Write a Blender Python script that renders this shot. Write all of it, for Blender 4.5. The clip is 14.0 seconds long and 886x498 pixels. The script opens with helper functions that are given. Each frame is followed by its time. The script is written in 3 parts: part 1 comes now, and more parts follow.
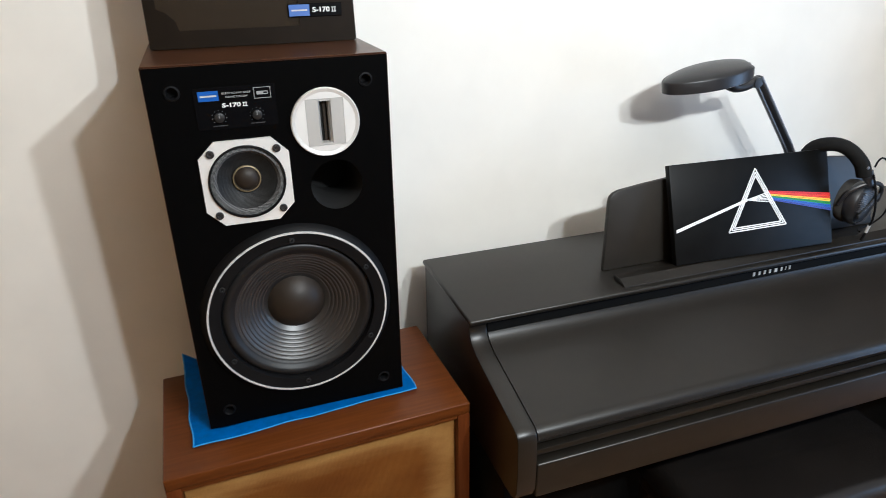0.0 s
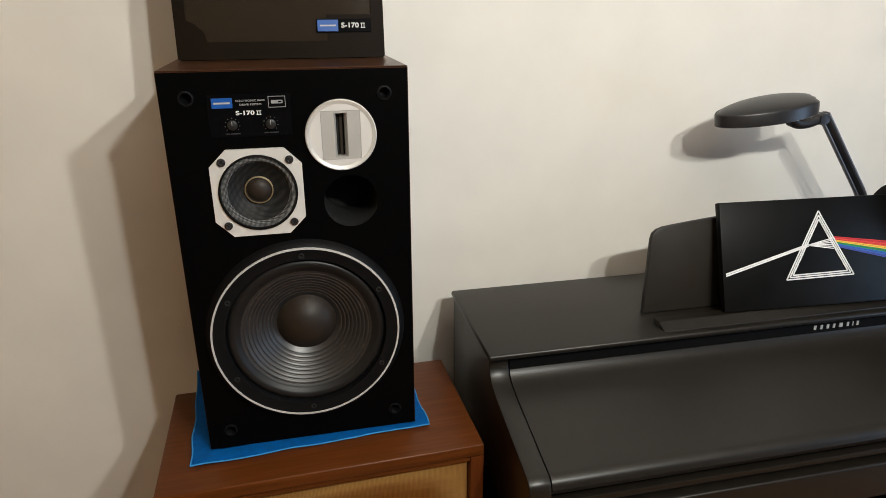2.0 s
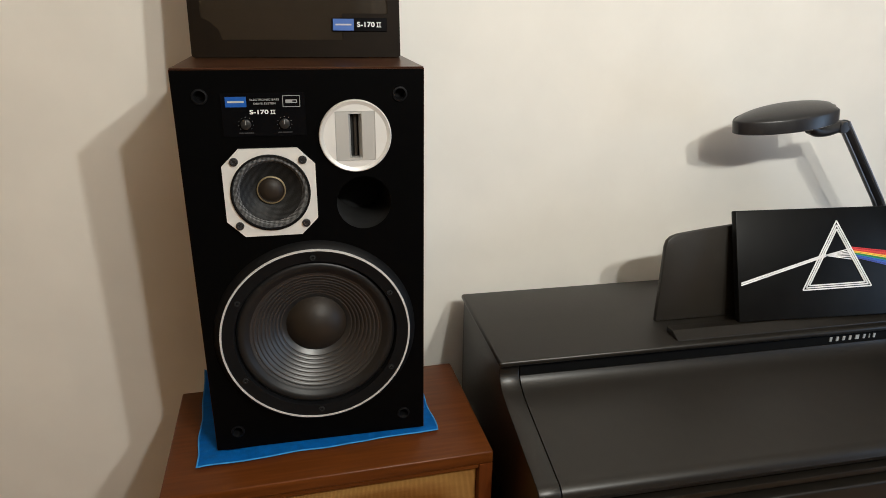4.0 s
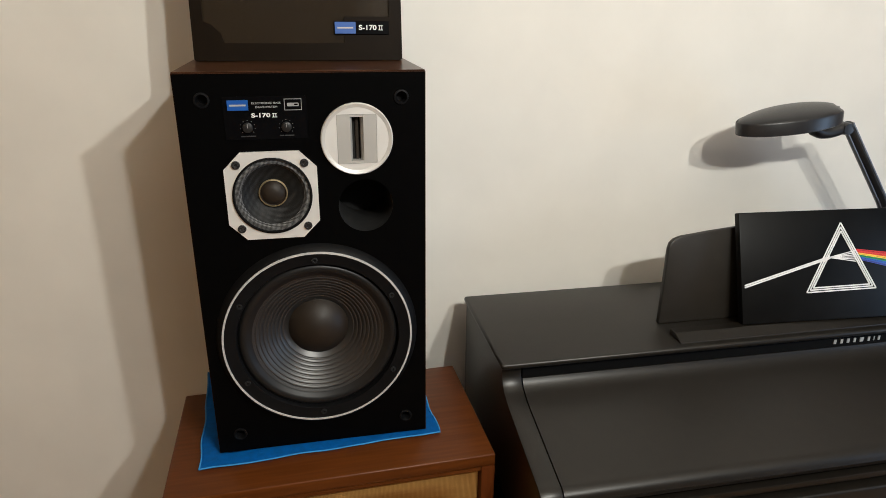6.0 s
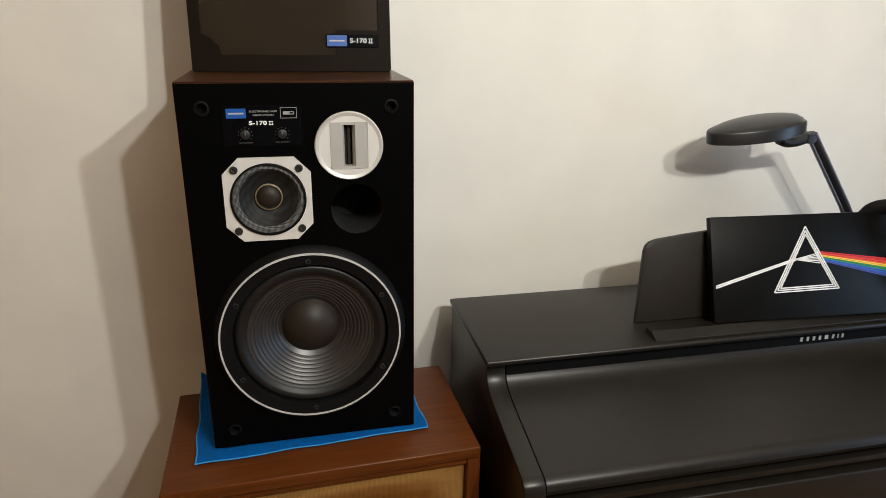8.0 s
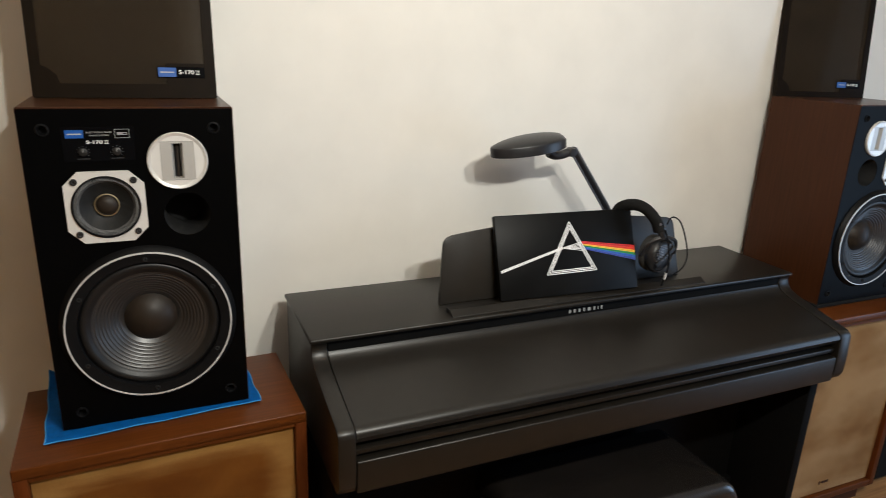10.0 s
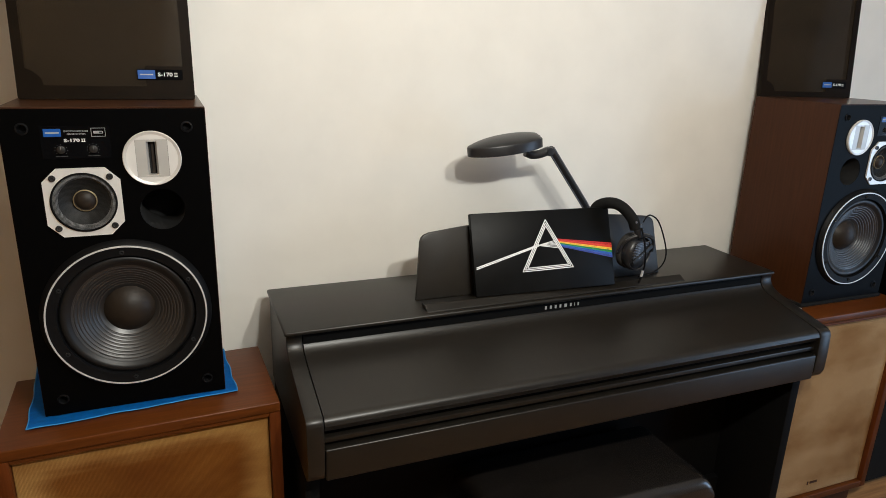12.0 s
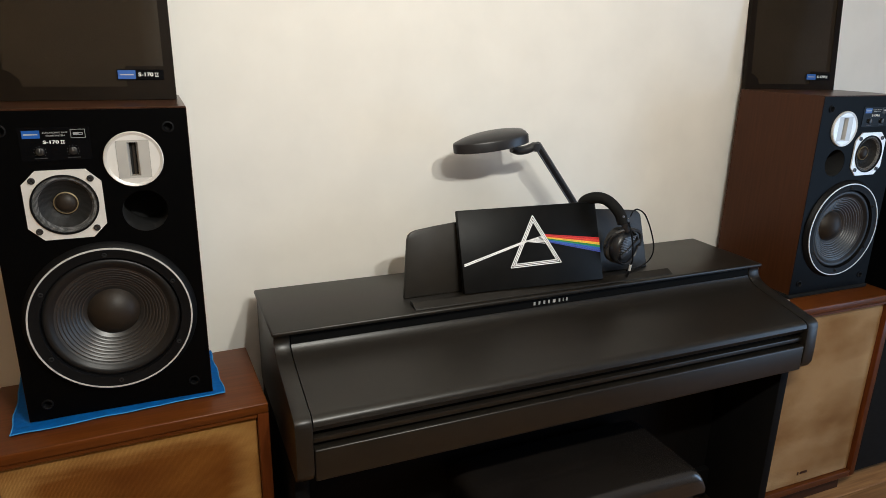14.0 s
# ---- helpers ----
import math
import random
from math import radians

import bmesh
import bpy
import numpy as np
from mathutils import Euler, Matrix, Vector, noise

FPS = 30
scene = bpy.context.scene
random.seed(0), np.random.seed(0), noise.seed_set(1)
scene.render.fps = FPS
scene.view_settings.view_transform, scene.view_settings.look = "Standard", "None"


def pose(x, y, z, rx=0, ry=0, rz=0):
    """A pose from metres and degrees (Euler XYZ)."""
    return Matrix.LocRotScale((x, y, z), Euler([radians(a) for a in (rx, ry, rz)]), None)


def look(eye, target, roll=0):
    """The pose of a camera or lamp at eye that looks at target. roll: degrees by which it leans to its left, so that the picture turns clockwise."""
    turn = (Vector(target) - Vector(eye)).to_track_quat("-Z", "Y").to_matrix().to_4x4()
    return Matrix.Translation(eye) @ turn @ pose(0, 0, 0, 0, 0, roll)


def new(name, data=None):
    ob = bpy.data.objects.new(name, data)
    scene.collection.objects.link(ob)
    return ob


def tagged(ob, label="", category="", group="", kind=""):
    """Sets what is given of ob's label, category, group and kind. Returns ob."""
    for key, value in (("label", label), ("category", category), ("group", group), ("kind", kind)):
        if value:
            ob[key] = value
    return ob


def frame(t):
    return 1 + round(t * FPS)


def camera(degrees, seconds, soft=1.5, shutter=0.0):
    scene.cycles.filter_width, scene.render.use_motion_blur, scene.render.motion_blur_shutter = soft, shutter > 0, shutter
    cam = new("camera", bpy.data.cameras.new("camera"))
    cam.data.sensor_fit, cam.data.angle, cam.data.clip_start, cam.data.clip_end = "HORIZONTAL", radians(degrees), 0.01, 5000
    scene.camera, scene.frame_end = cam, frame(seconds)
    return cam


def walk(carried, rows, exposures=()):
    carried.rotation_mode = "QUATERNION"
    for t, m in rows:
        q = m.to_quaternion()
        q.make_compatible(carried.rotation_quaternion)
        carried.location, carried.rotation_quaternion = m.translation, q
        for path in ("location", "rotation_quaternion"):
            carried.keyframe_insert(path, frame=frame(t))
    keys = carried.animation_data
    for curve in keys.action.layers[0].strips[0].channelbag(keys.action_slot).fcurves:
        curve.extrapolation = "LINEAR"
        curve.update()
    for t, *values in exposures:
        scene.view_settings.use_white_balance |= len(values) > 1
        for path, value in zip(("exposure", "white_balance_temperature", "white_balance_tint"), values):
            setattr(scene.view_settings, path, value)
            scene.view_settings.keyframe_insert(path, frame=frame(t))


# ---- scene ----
cam = camera(68.0, 14.0, soft=0.85, shutter=0.4)
PATH = [
    (0, (0.061, 0.072, 1.519), (0.628, 1.802, 0.692), -0.9),
    (0.5, (0.049, 0.098, 1.499), (0.713, 1.817, 0.722), -0.3),
    (1, (0.085, 0.081, 1.477), (0.699, 1.843, 0.757), 1.6),
    (1.5, (0.149, 0.084, 1.468), (0.578, 1.915, 0.789), 0.7),
    (2, (0.153, 0.092, 1.464), (0.534, 1.928, 0.766), -0.2),
    (2.5, (0.145, 0.096, 1.461), (0.513, 1.935, 0.766), -0.1),
    (3, (0.145, 0.101, 1.464), (0.516, 1.937, 0.766), 0.4),
    (5.5, (0.146, 0.114, 1.467), (0.504, 1.953, 0.767), 0.9),
    (6, (0.15, 0.109, 1.468), (0.499, 1.951, 0.772), 0.5),
    (6.5, (0.155, 0.104, 1.47), (0.493, 1.948, 0.773), -0.0),
    (7, (0.154, 0.1, 1.472), (0.499, 1.944, 0.779), 0.2),
    (7.2, (0.154, 0.099, 1.471), (0.503, 1.942, 0.779), 0.4),
    (9.3, (0.087, -0.095, 1.487), (0.753, 1.696, 0.896), 2.1),
    (9.5, (0.095, -0.122, 1.504), (0.817, 1.646, 0.91), 2.4),
    (10, (0.179, -0.226, 1.512), (0.94, 1.523, 0.91), 2.3),
    (10.5, (0.264, -0.295, 1.501), (1.003, 1.461, 0.892), 1.6),
    (11, (0.268, -0.302, 1.495), (0.983, 1.475, 0.918), 1.4),
    (11.5, (0.265, -0.303, 1.507), (0.976, 1.479, 0.942), 1.8),
    (12, (0.263, -0.308, 1.504), (0.971, 1.469, 0.919), 1.8),
    (12.5, (0.262, -0.313, 1.498), (0.976, 1.463, 0.918), 1.4),
    (13, (0.268, -0.312, 1.501), (0.979, 1.465, 0.923), 1.0),
    (13.5, (0.27, -0.307, 1.5), (0.989, 1.466, 0.919), 1.1),
    (14, (0.274, -0.307, 1.5), (1.006, 1.458, 0.911), 1.1),
]
walk(cam, [(t, look(eye, target, roll)) for t, eye, target, roll in PATH],
     exposures=[(0, 0.55, 4850, 8), (0.5, 0.34, 4980, 8), (1.0, 0.24, 5080, 8), (1.6, 0.12, 5250, 8), (2.2, 0.09, 5370, 8), (7.2, 0.09, 5370, 8), (9.5, 0.05, 5380, 8), (14, 0.05, 5380, 8)])

# ---- world and light ----
world = bpy.data.worlds.new("world")
scene.world = world
world.use_nodes = True
sky = world.node_tree.nodes.new("ShaderNodeTexSky")
sky.sky_type = "NISHITA"
sky.sun_disc = False
sky.sun_elevation, sky.sun_rotation = radians(35), radians(200)
background = world.node_tree.nodes["Background"]
world.node_tree.links.new(sky.outputs[0], background.inputs[0])
background.inputs[1].default_value = 0.08


def bulb(place, watts, colour, radius):
    data = bpy.data.lights.new("bulb", "POINT")
    data.energy, data.color, data.shadow_soft_size = watts, colour, radius
    ob = new("bulb", data)
    ob.matrix_world = pose(*place)


# two bulbs of the room's ceiling lamp
WARM = (1.0, 0.862, 0.655)
bulb((0.94, -0.33, 2.10), 54, WARM, 0.03)
bulb((0.645, -0.33, 2.07), 48, WARM, 0.03)

# daylight in the opening of the garden door
data = bpy.data.lights.new("daylight", "AREA")
data.shape, data.size, data.size_y, data.energy, data.color = "RECTANGLE", 1.1, 1.8, 25, (0.66, 0.82, 1.0)
new("daylight", data).matrix_world = look((4.05, -0.72, 1.05), (0.0, -0.5, 1.0))


# ---- materials ----
def nodes_of(name):
    m = bpy.data.materials.new(name)
    m.use_nodes = True
    t = m.node_tree
    return m, t, t.nodes["Principled BSDF"]


def noise_node(t, scale, detail=4.0, stretch=None):
    tc = t.nodes.new("ShaderNodeTexCoord")
    n = t.nodes.new("ShaderNodeTexNoise")
    n.inputs["Scale"].default_value = scale
    n.inputs["Detail"].default_value = detail
    if stretch:
        mp = t.nodes.new("ShaderNodeMapping")
        mp.inputs["Scale"].default_value = stretch
        t.links.new(tc.outputs["Object"], mp.inputs[0])
        t.links.new(mp.outputs[0], n.inputs["Vector"])
    else:
        t.links.new(tc.outputs["Object"], n.inputs["Vector"])
    return n


def ramp_node(t, source, stops):
    r = t.nodes.new("ShaderNodeValToRGB")
    while len(r.color_ramp.elements) < len(stops):
        r.color_ramp.elements.new(0.5)
    for e, (p, c) in zip(r.color_ramp.elements, stops):
        e.position, e.color = p, (*c, 1)
    t.links.new(source, r.inputs[0])
    return r


def bump_node(t, bsdf, source, strength, distance):
    b = t.nodes.new("ShaderNodeBump")
    b.inputs["Strength"].default_value = strength
    b.inputs["Distance"].default_value = distance
    t.links.new(source, b.inputs["Height"])
    t.links.new(b.outputs[0], bsdf.inputs["Normal"])


def surface(name, colour, rough, metal=0.0, vary=0.15, scale=40.0, grain=0.1, depth=0.0005, rough_vary=0.08, stretch=None, specular=0.5):
    """A plain coloured surface with blotches at one scale and fine relief at another."""
    m, t, b = nodes_of(name)
    big = noise_node(t, scale * 0.12, 3.0)
    fine = noise_node(t, scale, 5.0, stretch)
    lo, hi = [c * (1 - vary) for c in colour], [min(1, c * (1 + vary)) for c in colour]
    r = ramp_node(t, big.outputs[0], [(0.3, lo), (0.7, hi)])
    t.links.new(r.outputs[0], b.inputs["Base Color"])
    rr = t.nodes.new("ShaderNodeMapRange")
    rr.inputs[3].default_value, rr.inputs[4].default_value = max(0.02, rough - rough_vary), min(1, rough + rough_vary)
    t.links.new(fine.outputs[0], rr.inputs[0])
    t.links.new(rr.outputs[0], b.inputs["Roughness"])
    b.inputs["Metallic"].default_value = metal
    b.inputs["Specular IOR Level"].default_value = specular
    bump_node(t, b, fine.outputs[0], grain, depth)
    return m


def wood(name, dark, light, rough, along="X", scale=1.0):
    """Veneer with long grain along one axis."""
    m, t, b = nodes_of(name)
    st = {"X": (1.2, 22, 22), "Y": (22, 1.2, 22), "Z": (22, 22, 1.2)}[along]
    g = noise_node(t, 6.0 * scale, 6.0, st)
    w = noise_node(t, 2.5, 2.0)
    r = ramp_node(t, g.outputs[0], [(0.3, dark), (0.52, [(a + c) / 2 for a, c in zip(dark, light)]), (0.72, light)])
    mix = t.nodes.new("ShaderNodeMix")
    mix.data_type, mix.blend_type = "RGBA", "MULTIPLY"
    mix.inputs[0].default_value = 0.35
    r2 = ramp_node(t, w.outputs[0], [(0.3, (0.6, 0.6, 0.6)), (0.7, (1, 1, 1))])
    t.links.new(r.outputs[0], mix.inputs[6])
    t.links.new(r2.outputs[0], mix.inputs[7])
    t.links.new(mix.outputs[2], b.inputs["Base Color"])
    b.inputs["Roughness"].default_value = rough
    b.inputs["Specular IOR Level"].default_value = 0.2
    bump_node(t, b, g.outputs[0], 0.08, 0.0004)
    return m


def weave(name, dark, light, stain, pitch, rough=0.85, see=0.0, stain_scale=5.0, worn=0.0):
    """Woven cloth: two crossed sets of threads, with stains."""
    m, t, b = nodes_of(name)
    tc = t.nodes.new("ShaderNodeTexCoord")
    waves = []
    for axis in ("X", "Z"):
        w = t.nodes.new("ShaderNodeTexWave")
        w.wave_type, w.bands_direction = "BANDS", axis
        w.inputs["Scale"].default_value = 0.314 / pitch
        w.inputs["Distortion"].default_value = 0.6
        w.inputs["Detail Scale"].default_value = 4.0
        t.links.new(tc.outputs["Object"], w.inputs["Vector"])
        waves.append(w)
    mul = t.nodes.new("ShaderNodeMath")
    mul.operation = "MULTIPLY"
    t.links.new(waves[0].outputs["Fac"], mul.inputs[0])
    t.links.new(waves[1].outputs["Fac"], mul.inputs[1])
    r = ramp_node(t, mul.outputs[0], [(0.0, dark), (0.6, light)])
    n = noise_node(t, stain_scale, 5.0, (0.7, 1, 1.25))
    r2 = ramp_node(t, n.outputs[0], [(0.36, stain), (0.6, (1, 1, 1))])
    mix = t.nodes.new("ShaderNodeMix")
    mix.data_type, mix.blend_type = "RGBA", "MULTIPLY"
    mix.inputs[0].default_value = 1.0
    t.links.new(r.outputs[0], mix.inputs[6])
    t.links.new(r2.outputs[0], mix.inputs[7])
    out = mix.outputs[2]
    if worn:
        # a browned field inside a paler margin, as old speaker cloth darkens
        split = t.nodes.new("ShaderNodeSeparateXYZ")
        t.links.new(tc.outputs["Generated"], split.inputs[0])
        streak = noise_node(t, 14.0, 6.0, (0.35, 1, 3.2))
        masks = []
        for axis, width in ((0, 0.16), (2, 0.10)):
            a = t.nodes.new("ShaderNodeMath")
            a.operation = "PINGPONG"
            a.inputs[1].default_value = 0.5
            t.links.new(split.outputs[axis], a.inputs[0])
            j = t.nodes.new("ShaderNodeMath")
            j.operation = "MULTIPLY_ADD"
            j.inputs[1].default_value, j.inputs[2].default_value = 0.10, -0.05
            t.links.new(streak.outputs[0], j.inputs[0])
            k = t.nodes.new("ShaderNodeMath")
            t.links.new(a.outputs[0], k.inputs[0])
            t.links.new(j.outputs[0], k.inputs[1])
            r3 = t.nodes.new("ShaderNodeMapRange")
            r3.interpolation_type = "SMOOTHSTEP"
            r3.inputs[1].default_value, r3.inputs[2].default_value = 0.02, width
            t.links.new(k.outputs[0], r3.inputs[0])
            masks.append(r3)
        m2 = t.nodes.new("ShaderNodeMath")
        m2.operation = "MULTIPLY"
        t.links.new(masks[0].outputs[0], m2.inputs[0])
        t.links.new(masks[1].outputs[0], m2.inputs[1])
        m3 = t.nodes.new("ShaderNodeMath")
        m3.operation = "MULTIPLY"
        m3.inputs[1].default_value = worn
        t.links.new(m2.outputs[0], m3.inputs[0])
        brown = t.nodes.new("ShaderNodeMix")
        brown.data_type, brown.blend_type = "RGBA", "MULTIPLY"
        brown.inputs[7].default_value = (0.47, 0.31, 0.145, 1)
        t.links.new(m3.outputs[0], brown.inputs[0])
        t.links.new(out, brown.inputs[6])
        out = brown.outputs[2]
    t.links.new(out, b.inputs["Base Color"])
    b.inputs["Roughness"].default_value = rough
    b.inputs["Specular IOR Level"].default_value = 0.12
    b.inputs["Alpha"].default_value = 1 - see
    bump_node(t, b, mul.outputs[0], 0.4, 0.0006)
    return m


PAINT = surface("wall_paint", (0.80, 0.775, 0.72), 0.75, vary=0.03, scale=60, grain=0.12, depth=0.0008)
# ochre picked for the warm light an unseen side wall bounces into shadows
BOUNCE_OCHRE = surface("ochre_bounce_tone", (0.185, 0.098, 0.019), 0.75, vary=0.05, scale=60, grain=0.12, depth=0.0008)
# tan for the unseen rear wall, making its fill light warmer and weaker
BOUNCE_TAN = surface("tan_bounce_tone", (0.46, 0.34, 0.20), 0.75, vary=0.05, scale=60, grain=0.12, depth=0.0008)
# unseen ceiling, lowered to a warm cream so less and warmer light returns
CEILING = surface("ceiling_bounce_tone", (0.70, 0.65, 0.57), 0.85, vary=0.03, scale=50)
FLOOR = wood("floor_oak", (0.22, 0.11, 0.045), (0.40, 0.22, 0.09), 0.4, "X", 0.7)


def vary_pieces(m, low, high):
    """Each piece of a floor a little lighter or darker than the next."""
    t = m.node_tree
    b = t.nodes["Principled BSDF"]
    source = b.inputs["Base Color"].links[0].from_socket
    info = t.nodes.new("ShaderNodeObjectInfo")
    tone = t.nodes.new("ShaderNodeMapRange")
    tone.inputs[3].default_value, tone.inputs[4].default_value = low, high
    t.links.new(info.outputs["Random"], tone.inputs[0])
    mix = t.nodes.new("ShaderNodeMix")
    mix.data_type, mix.blend_type = "RGBA", "MULTIPLY"
    mix.inputs[0].default_value = 1.0
    t.links.new(source, mix.inputs[6])
    t.links.new(tone.outputs[0], mix.inputs[7])
    t.links.new(mix.outputs[2], b.inputs["Base Color"])
    return m


FLOOR_BOARD = vary_pieces(wood("floor_board_oak", (0.22, 0.11, 0.045), (0.40, 0.22, 0.09), 0.4, "X", 0.7), 0.75, 1.15)
WALNUT = wood("walnut_veneer", (0.080, 0.0215, 0.0030), (0.122, 0.0355, 0.0052), 0.34, "X")
WALNUT_UP = wood("walnut_upright", (0.080, 0.0190, 0.0032), (0.122, 0.0325, 0.0056), 0.34, "Z")
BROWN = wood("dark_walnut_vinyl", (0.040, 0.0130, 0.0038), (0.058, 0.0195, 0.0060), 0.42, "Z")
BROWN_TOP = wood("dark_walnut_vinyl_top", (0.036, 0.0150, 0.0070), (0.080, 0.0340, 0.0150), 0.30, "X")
BAFFLE = surface("black_baffle_vinyl", (0.0016, 0.0016, 0.0017), 0.36, specular=0.04, vary=0.1, scale=500, grain=0.25, depth=0.0004)
RUBBER = surface("black_rubber", (0.0045, 0.0045, 0.005), 0.50, specular=0.13, scale=120, grain=0.1)
FOAM = surface("dull_black_surround", (0.008, 0.008, 0.0083), 0.42, specular=0.4, scale=200, grain=0.05)
CONE = surface("grey_paper_cone", (0.013, 0.0133, 0.014), 0.41, specular=1.0, vary=0.2, scale=260, grain=0.02, depth=0.0001, rough_vary=0.03)
CAP = surface("brown_dust_cap", (0.020, 0.0145, 0.0100), 0.50, specular=0.3, vary=0.1, scale=200, grain=0.12)
TRIM = surface("pale_metal_trim", (0.66, 0.66, 0.65), 0.35, metal=0.3, vary=0.03, scale=200)
ALU = surface("brushed_aluminium", (0.70, 0.69, 0.66), 0.34, metal=0.4, vary=0.04, scale=90, grain=0.1, stretch=(1, 1, 30))
ALU_PALE = surface("satin_aluminium_plate", (0.80, 0.79, 0.76), 0.36, metal=0.35, vary=0.03, scale=150)
GOLD = surface("gold_dome", (0.22, 0.175, 0.095), 0.5, metal=0.4, vary=0.15, scale=400)
DARK = surface("dark_plastic", (0.010, 0.010, 0.010), 0.4, scale=100)
GLOSS = surface("gloss_black_plate", (0.003, 0.003, 0.0035), 0.2, specular=0.06, scale=60, rough_vary=0.03)
VOID = surface("matt_black_lining", (0.0035, 0.0035, 0.0035), 0.8, scale=80)
BLUE = surface("blue_badge", (0.016, 0.085, 0.36), 0.35, vary=0.05, scale=80)
INK = surface("white_print", (0.75, 0.75, 0.73), 0.5, vary=0.03, scale=80)
SCREW = surface("blackened_steel_screw", (0.055, 0.055, 0.058), 0.28, metal=0.6, vary=0.1, scale=300)
PRINT = surface("dim_white_print", (0.42, 0.42, 0.41), 0.5, vary=0.03, scale=80)
GREY_INK = surface("grey_print", (0.30, 0.30, 0.30), 0.5, vary=0.03, scale=80)
SILVER_INK = surface("silver_letters", (0.70, 0.70, 0.68), 0.3, metal=0.5, vary=0.03, scale=80)
PIANO = surface("satin_black_piano", (0.0098, 0.0081, 0.0060), 0.36, specular=0.42, vary=0.12, scale=300, grain=0.12, depth=0.0003, rough_vary=0.04)
# piano black darkened, so shade in recesses and underneath sits in the colour
PIANO_SHADED = surface("shaded_black_piano", (0.0032, 0.0031, 0.0030), 0.7, specular=0.1, scale=120)
LEATHER = surface("black_leatherette", (0.011, 0.0092, 0.008), 0.22, specular=0.7, vary=0.15, scale=60, grain=0.03, depth=0.0005, rough_vary=0.03)
BENCH_WOOD = wood("bench_ebonised_wood", (0.010, 0.008, 0.007), (0.03, 0.022, 0.018), 0.4, "Z")
LAMP = surface("black_lamp_plastic", (0.016, 0.016, 0.018), 0.35, scale=300, grain=0.15, depth=0.0003)
STEEL = surface("grey_lamp_tube", (0.18, 0.18, 0.19), 0.35, metal=0.7, scale=100)
CANVAS = surface("black_painted_canvas", (0.0045, 0.0045, 0.0045), 0.42, specular=0.12, rough_vary=0.10, vary=0.5, scale=60, grain=0.16, depth=0.0005, stretch=(0.6, 1, 4))
WHITE_PAINT = surface("white_art_paint", (0.80, 0.80, 0.80), 0.45, vary=0.08, scale=160, grain=0.4, depth=0.0005)
CLOTH = surface("blue_microfibre", (0.005, 0.160, 0.60), 0.85, vary=0.12, scale=700, grain=0.5, depth=0.0008)
HEM = surface("pale_blue_hem", (0.05, 0.26, 0.60), 0.85, vary=0.1, scale=500, grain=0.4)
PLATE = surface("dark_grey_rest", (0.017, 0.0145, 0.0115), 0.42, specular=0.36, vary=0.1, scale=220, grain=0.12)
PAD = surface("black_velour", (0.010, 0.010, 0.010), 0.9, specular=0.15, vary=0.2, scale=500, grain=0.5, depth=0.001)
PAD_GREY = surface("grey_velour", (0.040, 0.038, 0.036), 0.9, specular=0.15, vary=0.2, scale=500, grain=0.5, depth=0.001)
MESHGREY = surface("grey_mesh", (0.05, 0.05, 0.052), 0.45, metal=0.4, scale=300)
CANE = weave("gold_woven_cloth", (0.30, 0.165, 0.045), (0.43, 0.26, 0.080), (0.62, 0.50, 0.36), 0.0022, stain_scale=4.5, worn=1.0)
CANE_PALE = weave("tan_woven_cloth", (0.36, 0.235, 0.110), (0.50, 0.345, 0.175), (0.60, 0.49, 0.36), 0.0022, stain_scale=4.2, worn=0.25)
GRILLE = weave("brown_grille_cloth", (0.013, 0.0085, 0.0036), (0.050, 0.033, 0.0155), (0.8, 0.8, 0.8), 0.0012, 0.7, 0.16)
GRILLE_FRAME = surface("dark_brown_grille_frame", (0.0085, 0.0052, 0.0026), 0.5, specular=0.06, scale=200, grain=0.15)
TWEETER_GREY = surface("satin_grey_aluminium", (0.50, 0.49, 0.465), 0.4, metal=0.35, vary=0.03, scale=120, grain=0.06, stretch=(30, 1, 1))
PERF = weave("perforated_mesh", (0.010, 0.010, 0.010), (0.25, 0.25, 0.25), (0.9, 0.9, 0.9), 0.0018, 0.45)
CONE_MESH = weave("dark_mesh_cone", (0.006, 0.006, 0.006), (0.042, 0.042, 0.042), (0.9, 0.9, 0.9), 0.0016, 0.35)
STRIPES = [surface("paint_" + n, c, 0.5, vary=0.1, scale=200, grain=0.4) for n, c in (
    ("red", (0.55, 0.022, 0.022)), ("orange", (0.66, 0.055, 0.025)), ("yellow", (0.85, 0.55, 0.04)),
    ("green", (0.04, 0.26, 0.07)), ("blue", (0.035, 0.12, 0.50)), ("violet", (0.05, 0.075, 0.38)))]

# ---- building helpers ----


def part(name, bm, material, parent=None, label="", smooth=False, shift=None, caps=False):
    """Links a bmesh as one mesh object under a thing or a part."""
    bmesh.ops.recalc_face_normals(bm, faces=bm.faces)
    me = bpy.data.meshes.new(name)
    if smooth:
        for f in bm.faces:
            f.smooth = True
        for e in bm.edges:
            ends = caps and any(abs(f.normal.x) > 0.9999 for f in e.link_faces)
            if ends or len(e.link_faces) == 2 and e.calc_face_angle(0) > radians(38):
                e.smooth = False
    bm.to_mesh(me)
    bm.free()
    me.materials.append(material)
    ob = new(name, me)
    if parent is not None:
        ob.parent = parent
    if shift is not None:
        ob.matrix_basis = shift
    if label:
        ob["label"] = label
    return ob


def thing(name, m, label, category, group="", kind=""):
    ob = new(name)
    ob.empty_display_size = 0.05
    ob.matrix_basis = m
    return tagged(ob, label, category, group, kind)


